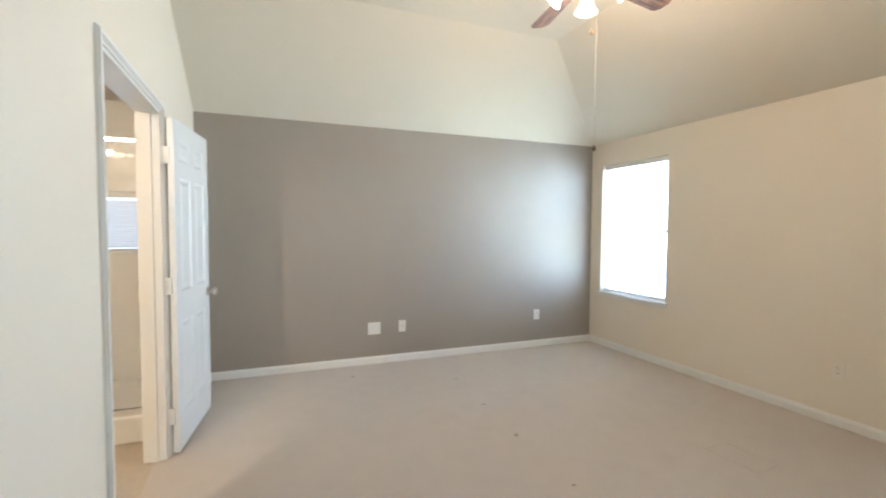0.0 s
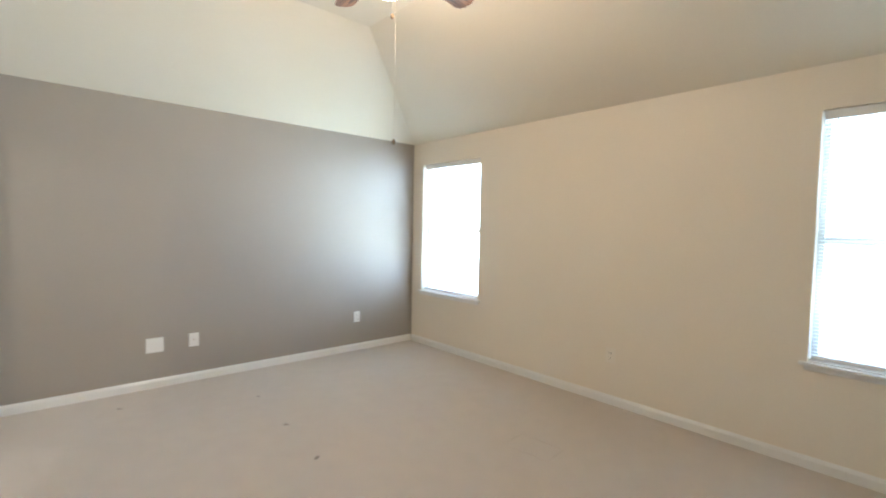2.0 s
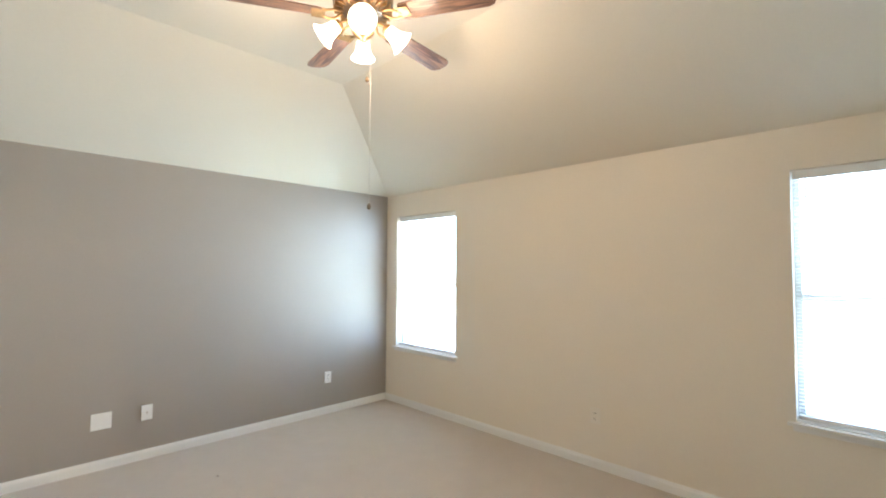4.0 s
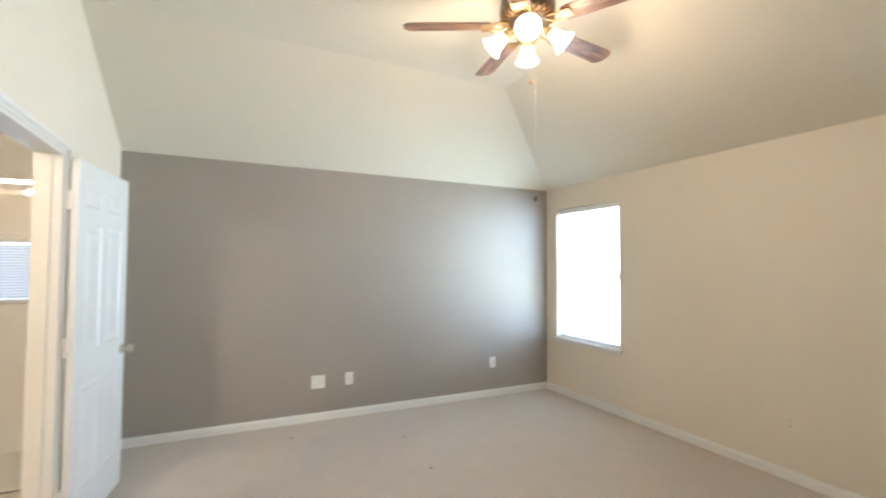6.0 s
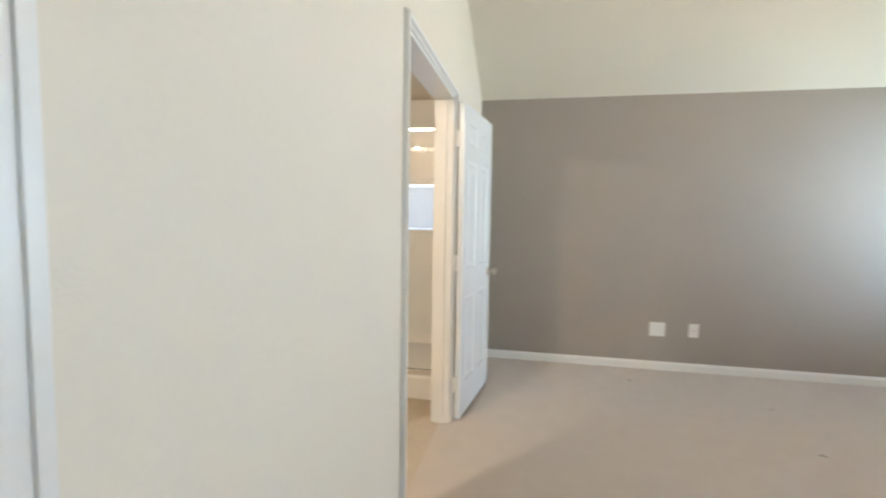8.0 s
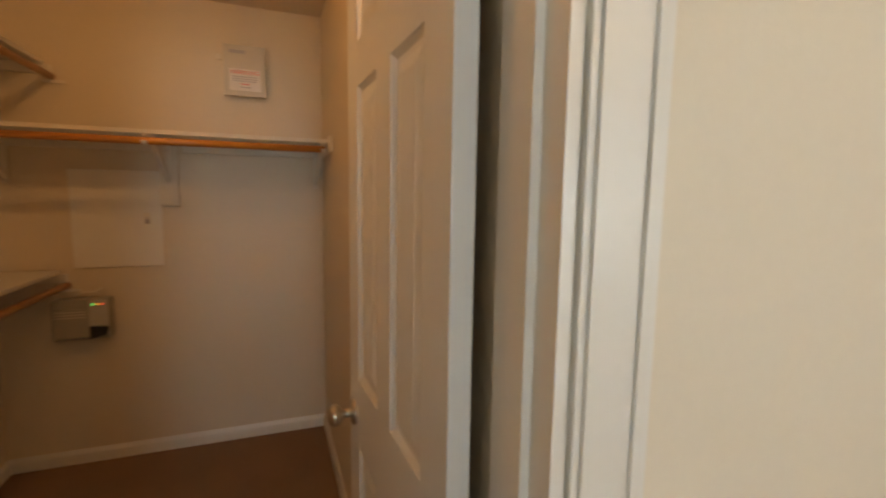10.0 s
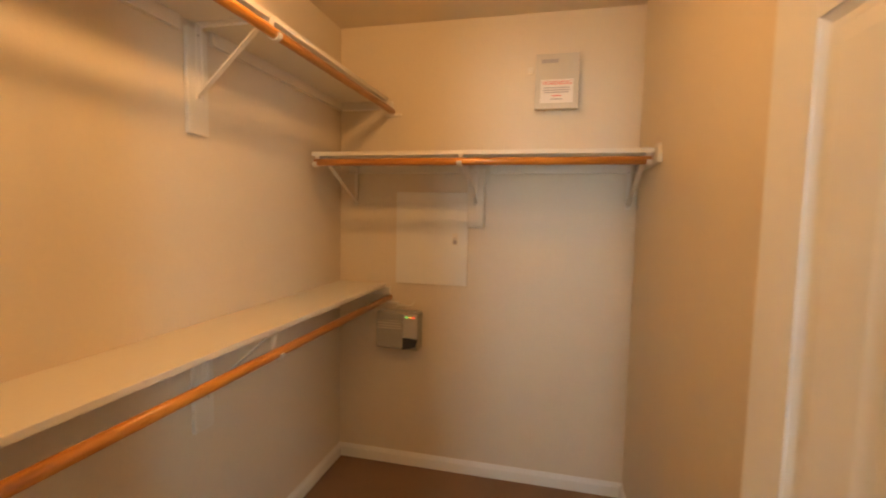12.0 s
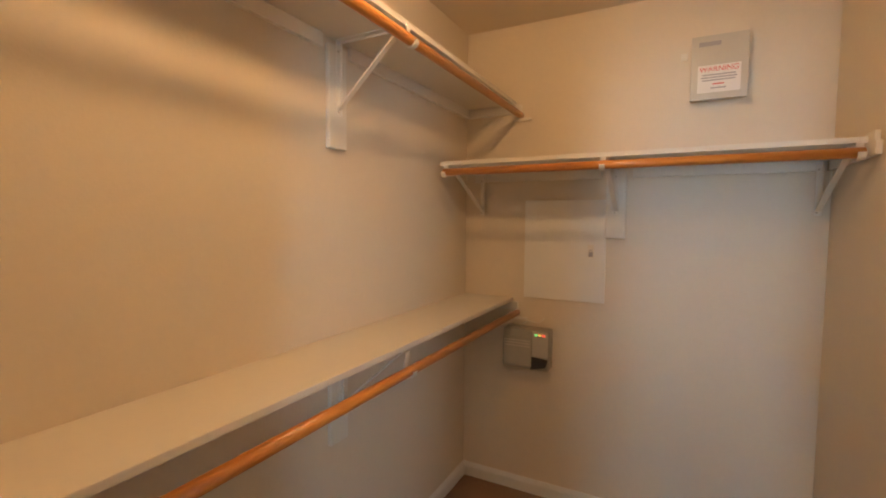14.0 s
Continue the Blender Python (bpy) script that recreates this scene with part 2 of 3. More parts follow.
# closet shell
structure("wall_closet_back", boxes(((CX0 - 0.1, CY0 - 0.1, 0), (CX0, CY1 + 0.1, CZ))), CLOSET, "beige closet back wall", "wall")
structure("wall_closet_south", boxes(((CX0, CY0 - 0.1, 0), (CX1, CY0, CZ))), CLOSET, "beige closet side wall", "wall")
structure("wall_closet_north", boxes(((CX0, CY1, 0), (CX1, BY0, CZ))), CLOSET, "beige wall between closet and bathroom", "wall")
structure("ceiling_closet", boxes(((CX0, CY0, CZ), (CX1, CY1, CZ + 0.1))), CLOSET, "beige closet ceiling", "ceiling")

# bathroom shell
BW = (-1.10, -0.35, 1.16, 1.68)
structure("wall_bathroom_north", boxes(((BX0, BY1, 0), (BW[0], BY1 + 0.12, CZ)), ((BW[1], BY1, 0), (BX1, BY1 + 0.12, CZ)),
          ((BW[0], BY1, 0), (BW[1], BY1 + 0.12, BW[2])), ((BW[0], BY1, BW[3]), (BW[1], BY1 + 0.12, CZ))), ACRYL, "white shower surround wall with a small window", "wall")
structure("wall_bathroom_west", boxes(((BX0 - 0.1, BY0, 0), (BX0, BY1 + 0.12, CZ))), BATHP, "cream bathroom wall", "wall")
structure("ceiling_bathroom", boxes(((BX0, BY0, CZ), (BX1, BY1, CZ + 0.1))), BATHP, "cream bathroom ceiling", "ceiling")
structure("wall_bathroom_east", boxes(((BX1, 0.0, 0), (BX1 + 0.1, BY1 + 0.12, CZ))), BATHP, "cream bathroom wall return", "wall")

# ground outside
structure("ground", boxes(((-60, -60, -0.5), (60, 60, -0.42))), GRASS, "mown green lawn outside", "lawn")


def baseboard(a, b, face, mat=WHITE):
    """A skirting board along a wall from a to b, its back on the wall, face the way into the room."""
    a, b, n = Vector((*a, 0)), Vector((*b, 0)), Vector((*face, 0))
    prof = [(0.0, 0.0), (0.014, 0.0), (0.014, 0.052), (0.010, 0.062), (0.006, 0.068), (0.004, 0.074), (0.0, 0.074)]
    bm = prism(bmesh.new(), [a + n * (d + 0.0005) + Vector((0, 0, z)) for d, z in prof], b - a)
    return structure("baseboard", bm, mat, "white painted moulded baseboard", "baseboard")


CASE = 0.075
baseboard((0, 0), (WX, 0), (0, -1))
baseboard((WX, -0.0145), (WX, BACK), (-1, 0))
baseboard((0, BATH_DOOR[1] + 0.046), (0, -0.0145), (1, 0))
baseboard((0, CLOSET_DOOR[1] + CASE + 0.025), (0, BATH_DOOR[0] - 0.046), (1, 0))
baseboard((0, BACK), (0, CLOSET_DOOR[0] - CASE), (1, 0))
baseboard((CX0, CY0), (CX0, CY1), (1, 0))
baseboard((CX0 + 0.0145, CY0), (CX1, CY0), (0, 1))
baseboard((CX0 + 0.0145, CY1), (CX1, CY1), (0, -1))


def door_trim(name, span, width, deep=0.0):
    """Jamb lining and stepped casing round a doorway in the west wall, on its bedroom side."""
    y0, y1 = span
    ob = tagged(new(name), "white painted door frame with stepped casing", "door frame", kind="structure")
    for s, y in ((-1, y1), (1, y0)):
        part("jamb", boxes(((-0.118 - (deep if s < 0 else 0), y, 0), (0.003, y + s * 0.018, DOOR_H - 0.018))), WHITE, ob)
        part("stop", boxes(((-0.075, y + s * 0.018, 0), (-0.04, y + s * 0.030, DOOR_H - 0.03))), WHITE, ob)
        o = -s
        part("casing", boxes(((0.0005, y - s * 0.002, 0), (0.011, y + o * width, DOOR_H + width), ), ((0.011, y + o * 0.012, 0), (0.016, y + o * (width - 0.004), DOOR_H + width - 0.004)),
                             ((0.016, y + o * (width - 0.026), 0), (0.021, y + o * (width - 0.006), DOOR_H + width - 0.006)), bevel=0.0015), WHITE, ob)
    part("head", boxes(((-0.118, y0, DOOR_H - 0.018), (0.003, y1, DOOR_H))), WHITE, ob)
    part("casing", boxes(((0.0005, y0, DOOR_H - 0.002), (0.011, y1, DOOR_H + width)), ((0.011, y0 - width * .8, DOOR_H + 0.012), (0.0155, y1 + width * .8, DOOR_H + width - 0.005)),
                         ((0.0155, y0 - width * .8, DOOR_H + width - 0.026), (0.0205, y1 + width * .8, DOOR_H + width - 0.007)), bevel=0.0015), WHITE, ob)
    return ob


door_trim("trim_bathroom_door", BATH_DOOR, 0.045)
door_trim("trim_closet_door", CLOSET_DOOR, CASE + 0.025, 0.018)


def knob(parent, x, y, z, out):
    k = part("knob", lathe(bmesh.new(), [(0.0, 0), (0.032, 0), (0.033, 0.004), (0.028, 0.009), (0.012, 0.012), (0.010, 0.030), (0.017, 0.036), (0.026, 0.044),
                                         (0.028, 0.054), (0.024, 0.064), (0.012, 0.069), (0.0, 0.070)], 28, pose(x, y, z, 90 if out < 0 else -90)), NICKEL, parent, "round brushed nickel knob", True)
    return k


def panel_door(name, width, m, label, hinge_mat, reach, knob_z, hinges):
    """A six-panel door leaf: hinge edge at x = 0, faces at y = 0 and y = 0.035."""
    ob = thing(name, label, "door", m)
    h, t = 2.025, 0.035
    z0 = 0.018
    st, mid = 0.105, 0.10
    rails = [(z0, z0 + 0.21), (0.80, 0.98), (1.68, 1.78), (h - 0.11, h)]
    bm = boxes(((0, 0, z0), (st, t, h)), ((width - st, 0, z0), (width, t, h)), bevel=0.002)
    for a, b in rails:
        box(bm, (st, 0.0005, a), (width - st, t - 0.0005, b))
    cols = ((st, width / 2 - mid / 2), (width / 2 + mid / 2, width - st))
    for (_, a), (b, _) in zip(rails, rails[1:]):
        box(bm, (cols[0][1], 0.0005, a), (cols[1][0], t - 0.0005, b))
    part("leaf", bm, DOORW, ob)
    for (_, a), (b, _) in zip(rails, rails[1:]):
        for c0, c1 in cols:
            pb = bmesh.new()
            for s, y in ((1, 0.009), (-1, t - 0.009)):
                # sunk moulding, then a raised field
                outer = [(c0, y - s * 0.007, a), (c1, y - s * 0.007, a), (c1, y - s * 0.007, b), (c0, y - s * 0.007, b)]

                def ring(d, yy):
                    return [pb.verts.new(p) for p in ((c0 + d, yy, a + d), (c1 - d, yy, a + d), (c1 - d, yy, b - d), (c0 + d, yy, b - d))]
                rings = [ring(0, y - s * 0.007), ring(0.012, y), ring(0.022, y), ring(0.045, y - s * 0.006)]
                for p, q in zip(rings, rings[1:]):
                    for k in range(4):
                        pb.faces.new((p[k], p[(k + 1) % 4], q[(k + 1) % 4], q[k]))
                pb.faces.new(rings[-1])
            part("panel", pb, DOORW, ob)
    knob(ob, width - 0.055, 0, knob_z, -1)
    knob(ob, width - 0.055, t, knob_z, 1)
    part("latch", boxes(((width - 0.001, 0.006, knob_z - 0.03), (width + 0.0015, t - 0.006, knob_z + 0.03)), ((width, 0.012, knob_z - 0.007), (width + 0.009, 0.024, knob_z + 0.007))), NICKEL, ob)
    for z in hinges:
        hb = boxes(((-0.014, 0.020, z - 0.05), (-0.0005, 0.020 + reach, z + 0.05)), bevel=0.001)
        tube(hb, (-0.010, t + 0.006, z - 0.05), (-0.010, t + 0.006, z + 0.05), 0.006)
        part("hinge", hb, hinge_mat, ob)
    return ob


panel_door("bathroom_door", 0.735, pose(0.064, -1.422, 0, 0, 0, 82), "white six-panel interior door standing wide open against the wall", WHITE, 0.046, 0.905, (0.245, 1.03, 1.80))
panel_door("closet_door", 0.64, pose(-0.157, -4.025, 0, 0, 0, 182.7) @ pose(0, -0.035, 0), "white six-panel closet door opened into the closet", NICKEL, 0.012, 0.876, (0.19, 0.90, 1.86))


# ---- windows ----
def window(name, y0, y1, z0, z1):
    """A single-hung vinyl window set deep in the east wall, with stool and apron."""
    ob = tagged(new(name), "white vinyl single-hung window, daylight behind", "window", kind="structure")
    xa, xb, f = WX + 0.085, WX + 0.135, 0.035
    zm = (z0 + z1) / 2 - 0.02
    part("window_frame", boxes(((xa, y0, z0), (xb, y0 + f, z1)), ((xa, y1 - f, z0), (xb, y1, z1)), ((xa, y0 + f, z0), (xb, y1 - f, z0 + f)), ((xa, y0 + f, z1 - f), (xb, y1 - f, z1)), bevel=0.002), PLASTIC, ob)
    part("meeting_rail", boxes(((xa + 0.005, y0 + f, zm - 0.02), (xb - 0.005, y1 - f, zm + 0.02)), bevel=0.002), PLASTIC, ob)
    part("sash_lock", boxes(((xa - 0.014, (y0 + y1) / 2 - 0.03, zm + 0.02), (xa + 0.02, (y0 + y1) / 2 + 0.03, zm + 0.034)), bevel=0.003), PLASTIC, ob)
    for a, b in ((z0 + f, zm - 0.02), (zm + 0.02, z1 - f)):
        p = part("pane", boxes(((xa + 0.02, y0 + f, a), (xa + 0.024, y1 - f, b))), GLASS, ob)
        p.visible_shadow = False
    part("window_sill", boxes(((WX - 0.035, y0 - 0.04, z0 - 0.018), (WX - 0.0005, y1 + 0.04, z0)), ((WX - 0.0005, y0, z0 - 0.0001), (xa, y1, z0 + 0.006)), bevel=0.002), WHITE, ob)
    part("apron", boxes(((WX - 0.014, y0 - 0.015, z0 - 0.05), (WX - 0.0005, y1 + 0.015, z0 - 0.0185)), bevel=0.003), WHITE, ob)
    return ob


def blind(y0, y1, z0, z1, x, axis="y", pitch=0.0215, tilt=8):
    """A lowered mini blind: head rail, slats, bottom rail, cords and wand."""
    w = y1 - y0 - 0.02
    yc = (y0 + y1) / 2
    ob = thing("mini_blind", "white slatted mini blind lowered with slats open", "blind",
               pose(x, yc, 0) if axis == "y" else pose(yc, x, 0, 0, 0, 90))
    part("head_rail", boxes(((-0.016, -w / 2, z1 - 0.055), (0.016, w / 2, z1 - 0.002)), bevel=0.003), PLASTIC, ob)
    part("bottom_rail", boxes(((-0.012, -w / 2, z0 + 0.004), (0.012, w / 2, z0 + 0.03)), bevel=0.003), PLASTIC, ob)
    sb = bmesh.new()
    prof = [(-0.0125, 0), (-0.005, 0.0022), (0.005, 0.0022), (0.0125, 0), (0.005, 0.0016), (-0.005, 0.0016)]
    prism(sb, [(px, -w / 2, pz) for px, pz in prof], (0, w, 0))
    me = mesh_of("slat", sb, SLAT)
    z = z0 + 0.05
    while z < z1 - 0.065:
        part("slat", me, SLAT, ob, m=pose(0, 0, z, 0, tilt, 0))
        z += pitch
    for s in (-0.36, 0.36):
        part("lift_cord", tube(bmesh.new(), (0, s * w, z0 + 0.02), (0, s * w, z1 - 0.03), 0.0012, 6), PLASTIC, ob)
    part("wand", tube(bmesh.new(), (-0.022, w / 2 - 0.06, z1 - 0.75), (-0.022, w / 2 - 0.06, z1 - 0.05), 0.004, 8), PLASTIC, ob)
    return ob


for k, (y0, y1) in enumerate(WINDOWS):
    window("window_%d" % (k + 1), y0, y1, SILL, HEAD)
    blind(y0, y1, SILL + 0.006, HEAD, WX + 0.045)


# ---- wall plates ----
def wall_plate(name, m, w, h, mat, label, category, style):
    """A cover plate, its back at y = 0, face towards -y."""
    ob = thing(name, label, category, m)
    part("plate", boxes(((-w / 2, -0.006, -h / 2), (w / 2, -0.0005, h / 2)), bevel=0.002), mat, ob)
    if style == "duplex":
        for s in (-1, 1):
            r = part("receptacle", boxes(((-0.017, -0.009, s * 0.02 - 0.014), (0.017, -0.006, s * 0.02 + 0.014)), bevel=0.002), mat, ob)
            part("slots", boxes(((-0.008, -0.0095, s * 0.02 - 0.003), (-0.0055, -0.0088, s * 0.02 + 0.007)), ((0.0055, -0.0095, s * 0.02 - 0.003), (0.008, -0.0088, s * 0.02 + 0.006)),
                                ((-0.0025, -0.0095, s * 0.02 - 0.011), (0.0025, -0.0088, s * 0.02 - 0.006))), SLOT, r)
    if style == "coax":
        part("jack", tube(tube(bmesh.new(), (0, -0.006, 0), (0, -0.010, 0), 0.008, 6), (0, -0.010, 0), (0, -0.018, 0), 0.0045, 12), NICKEL, ob)
    screws = ((0,) if w < 0.1 else (-w / 4, w / 4))
    for sx in screws:
        for sz in ((-0.042, 0.042) if style != "duplex" else (0,)):
            part("screw", tube(bmesh.new(), (sx, -0.006, sz), (sx, -0.0072, sz), 0.003, 10), mat, ob)
    return ob


wall_plate("blank_plate", pose(1.59, 0, 0.36), 0.128, 0.122, PLASTIC, "white double blank cover plate on taupe wall", "wall plate", "blank")
wall_plate("coax_plate", pose(1.885, 0, 0.364), 0.078, 0.118, PLASTIC, "white cable jack plate on taupe wall", "wall plate", "coax")
wall_plate("outlet", pose(3.525, 0, 0.376), 0.075, 0.118, PLASTIC, "white duplex power outlet on taupe wall", "outlet", "duplex")
wall_plate("outlet", pose(WX, -2.612, 0.396, 0, 0, -90), 0.082, 0.125, IVORY, "ivory duplex power outlet on cream wall", "outlet", "duplex")

# ---- lint on the carpet ----
for k, (fx, fy, s) in enumerate(((2.146, -1.372, 0.018), (2.108, -1.913, 0.022), (2.183, -0.726, 0.016), (1.309, -0.358, 0.018), (2.083, -2.554, 0.012))):
    bm = bmesh.new()
    for j in range(7):
        a = random.uniform(0, 6.28)
        r = random.uniform(0, s)
        bmesh.ops.create_icosphere(bm, subdivisions=1, radius=random.uniform(0.35, 0.6) * s,
                                   matrix=pose(r * math.cos(a) * 1.3, r * math.sin(a) * 0.7, 0.001) @ Matrix.Diagonal((1.2, 0.7, 0.18, 1)))
    single("lint_fleck", bm, FLECK, "small dark lint fleck on the carpet", "lint", group="lint flecks on the carpet", smooth=True, m=pose(fx, fy, 0, 0, 0, 40 * k))


dent = boxes(((-0.11, -0.17, -0.002), (0.11, -0.145, 0.0025)), ((-0.11, 0.145, -0.002), (0.11, 0.17, 0.0025)), ((-0.11, -0.144, -0.002), (-0.088, 0.144, 0.0025)), ((0.088, -0.144, -0.002), (0.11, 0.144, 0.0025)), bevel=0.0018)
single("carpet_dent", dent, CARPET, "faint rectangular furniture imprint in the beige carpet", "carpet dent", m=pose(3.24, -2.66, 0, 0, 0, 4))


# ---- ceiling fan ----
def ceiling_fan(cx, cy):
    ob = thing("ceiling_fan", "walnut five-blade ceiling fan with brass light kit, lamps lit", "ceiling fan", pose(cx, cy, FLAT))
    body, kit = pose(0, 0, 0.023), pose(0, 0, 0.043)
    part("canopy", lathe(bmesh.new(), [(0.0, -0.001), (0.085, -0.001), (0.088, -0.012), (0.075, -0.045), (0.055, -0.06), (0.0, -0.06)]), BRONZE, ob, smooth=True)
    part("motor_housing", lathe(bmesh.new(), [(0.05, -0.055), (0.11, -0.06), (0.142, -0.078), (0.15, -0.105), (0.15, -0.15), (0.138, -0.168), (0.10, -0.185), (0.0, -0.19)], 36), BRONZE, ob, smooth=True, m=body)
    for k in range(24):
        part("vent_fin", boxes(((0.10, -0.003, -0.186), (0.146, 0.003, -0.158)), bevel=0.001), BRASS, ob, m=body @ pose(0, 0, 0, 0, 0, 15 * k))
    part("switch_housing", lathe(bmesh.new(), [(0.0, -0.185), (0.062, -0.188), (0.066, -0.20), (0.066, -0.245), (0.05, -0.262), (0.035, -0.27), (0.035, -0.285), (0.05, -0.292),
                                               (0.056, -0.305), (0.04, -0.325), (0.012, -0.335), (0.008, -0.35), (0.0, -0.353)]), BRASS, ob, smooth=True, m=kit)
    for k in range(5):
        turn = body @ pose(0, 0, 0, 0, 0, 8.5 + 72 * k)
        iron = part("blade_iron", boxes(((0.185, -0.045, -0.2205), (0.25, 0.045, -0.2165)), bevel=0.0015), BRASS, ob, m=turn)
        for s in (-1, 1):
            pts = [(0.10, s * 0.012, -0.195), (0.118, s * 0.024, -0.204), (0.135, s * 0.035, -0.212), (0.155, s * 0.040, -0.216), (0.175, s * 0.036, -0.2185), (0.20, s * 0.022, -0.2185)]
            part("scroll_arm", sweep(bmesh.new(), pts, 0.0065), BRASS, iron, smooth=True)
        for sx, sy in ((0.205, 0), (0.235, 0.028), (0.235, -0.028)):
            part("screw", tube(bmesh.new(), (sx, sy, -0.224), (sx, sy, -0.2205), 0.005, 8), BRASS, iron)
        bl = bmesh.new()
        x0, x1, w0, w1 = 0.20, 0.675, 0.052, 0.066
        out = [(x0, -w0 + 0.012), (x0 + 0.012, -w0), (x1 - 0.05, -w1), (x1 - 0.018, -w1 + 0.010), (x1 - 0.012, -w1 + 0.024), (x1, -0.028), (x1, 0.028), (x1 - 0.012, w1 - 0.024), (x1 - 0.018, w1 - 0.010),
               (x1 - 0.05, w1), (x0 + 0.012, w0), (x0, w0 - 0.012)]
        prism(bl, [(x, y, 0) for x, y in out], (0, 0, 0.006))
        part("blade", bl, WALNUT, ob, m=turn @ pose(0, 0, -0.214, -11, 0, 0))
    for k in range(4):
        a = 54.5 + 90 * k
        turn = kit @ pose(0, 0, 0, 0, 0, a) @ Matrix.Translation((0.02, 0, -0.25)) @ Matrix.Scale(0.87, 4) @ Matrix.Translation((-0.02, 0, 0.25))
        arm = bmesh.new()
        pts = [Vector((0.05, 0, -0.262)), Vector((0.085, 0, -0.250)), Vector((0.112, 0, -0.258)), Vector((0.128, 0, -0.280))]
        sweep(arm, pts, 0.008, 10)
        part("lamp_arm", arm, BRASS, ob, smooth=True, m=turn)
        tip = pose(0.125, 0, -0.272, 0, 180 - 50, 0)
        part("fitter", lathe(bmesh.new(), [(0.0, -0.005), (0.024, -0.004), (0.030, 0.006), (0.030, 0.022), (0.026, 0.026), (0.0, 0.026)], 20, tip), BRASS, ob, smooth=True, m=turn)
        sh = lathe(bmesh.new(), [(0.026, 0.018), (0.034, 0.028), (0.038, 0.05), (0.043, 0.08), (0.058, 0.112), (0.074, 0.130), (0.071, 0.130), (0.055, 0.112), (0.040, 0.08), (0.034, 0.05), (0.0, 0.045)], 28, tip)
        part("shade", sh, SHADE, ob, "frosted bell glass shade, lit", True, m=turn)
    return ob


FX, FY = 2.22, -2.43
fan = ceiling_fan(FX, FY)
for dx, dy, top, low, name in ((0.005, -0.062, FLAT - 0.25, 1.835, "long"), (0.05, 0.03, FLAT - 0.25, 2.50, "short")):
    part("pull_chain", tube(bmesh.new(), (dx, dy, top - FLAT), (dx, dy, low - FLAT), 0.0009, 6), CHAIN, fan)
    part("pull_knob", lathe(bmesh.new(), [(0, 0.012), (0.004, 0.010), (0.010, 0.0), (0.011, -0.010), (0.006, -0.018), (0.0, -0.02)], 14, pose(dx, dy, low - FLAT - 0.01)), BRONZE, fan, smooth=True)
for k in range(4):
    a = radians(54.5 + 90 * k)
    point_lamp("fan_bulb", (FX + 0.25 * math.cos(a), FY + 0.25 * math.sin(a), FLAT - 0.48), 12, FAN_WHITE, 0.09)


# ---- bathroom ----
shower = thing("shower_enclosure", "glass shower enclosure with metal rails on a white curb", "shower", pose(0, 0, 0))
part("curb", boxes(((BX0 + 0.002, -1.13, -0.004), (BX1 - 0.002, -1.01, 0.165)), bevel=0.012), ACRYL, shower)
part("pan", boxes(((BX0 + 0.002, -1.009, -0.004), (BX1 - 0.002, BY1 - 0.002, 0.05))), ACRYL, shower)
part("bottom_track", boxes(((BX0 + 0.002, -1.10, 0.165), (BX1 - 0.002, -1.05, 0.178)), ((BX0 + 0.002, -1.10, 0.178), (BX1 - 0.002, -1.09, 0.205)), ((BX0 + 0.002, -1.06, 0.178), (BX1 - 0.002, -1.05, 0.205)), bevel=0.001), CHROME, shower)
part("top_rail", boxes(((BX0 + 0.002, -1.10, 1.912), (BX1 - 0.002, -1.05, 1.937)), bevel=0.004), CHROME, shower)
for gx0, gx1, gy in ((BX0 + 0.01, -1.1, -1.06), (-1.2, BX1 - 0.01, -1.082)):
    g = part("glass_panel", boxes(((gx0, gy, 0.182), (gx1, gy + 0.005, 1.93))), GLASS, shower)
    g.visible_shadow = False
window_b = tagged(new("window_3"), "small white bathroom window", "window", kind="structure")
part("window_frame", boxes(((BW[0], BY1 + 0.07, BW[2]), (BW[0] + .03, BY1 + .11, BW[3])), ((BW[1] - .03, BY1 + 0.07, BW[2]), (BW[1], BY1 + .11, BW[3])),
                           ((BW[0] + .03, BY1 + 0.07, BW[2]), (BW[1] - .03, BY1 + .11, BW[2] + .03)), ((BW[0] + .03, BY1 + 0.07, BW[3] - .03), (BW[1] - .03, BY1 + .11, BW[3]))), PLASTIC, window_b)
pb = part("pane", boxes(((BW[0] + .03, BY1 + 0.09, BW[2] + .03), (BW[1] - .03, BY1 + .094, BW[3] - .03))), GLASS, window_b)
pb.visible_shadow = False
blind(BW[0], BW[1], BW[2], BW[3], BY1 + 0.035, "x", 0.0215, 50)

vanity = thing("vanity_light", "brass bar vanity light with nine lit bulbs", "wall lamp", pose(-1.0, BY0, 2.19))
part("bar", boxes(((-0.38, 0.001, -0.05), (0.38, 0.03, 0.05)), bevel=0.006), CHROME, vanity)
for k in range(9):
    bx = -0.32 + 0.08 * k
    part("socket", tube(bmesh.new(), (bx, 0.03, 0), (bx, 0.055, 0), 0.014, 16), CHROME, vanity)
    bb = bmesh.new()
    bmesh.ops.create_uvsphere(bb, u_segments=16, v_segments=10, radius=0.021, matrix=pose(bx, 0.073, 0))
    part("bulb", bb, BULB, vanity, "lit globe bulb", True)
point_lamp("vanity_glow", (-1.0, BY0 + 0.16, 2.19), 125, (1.0, 0.80, 0.56), 0.03)


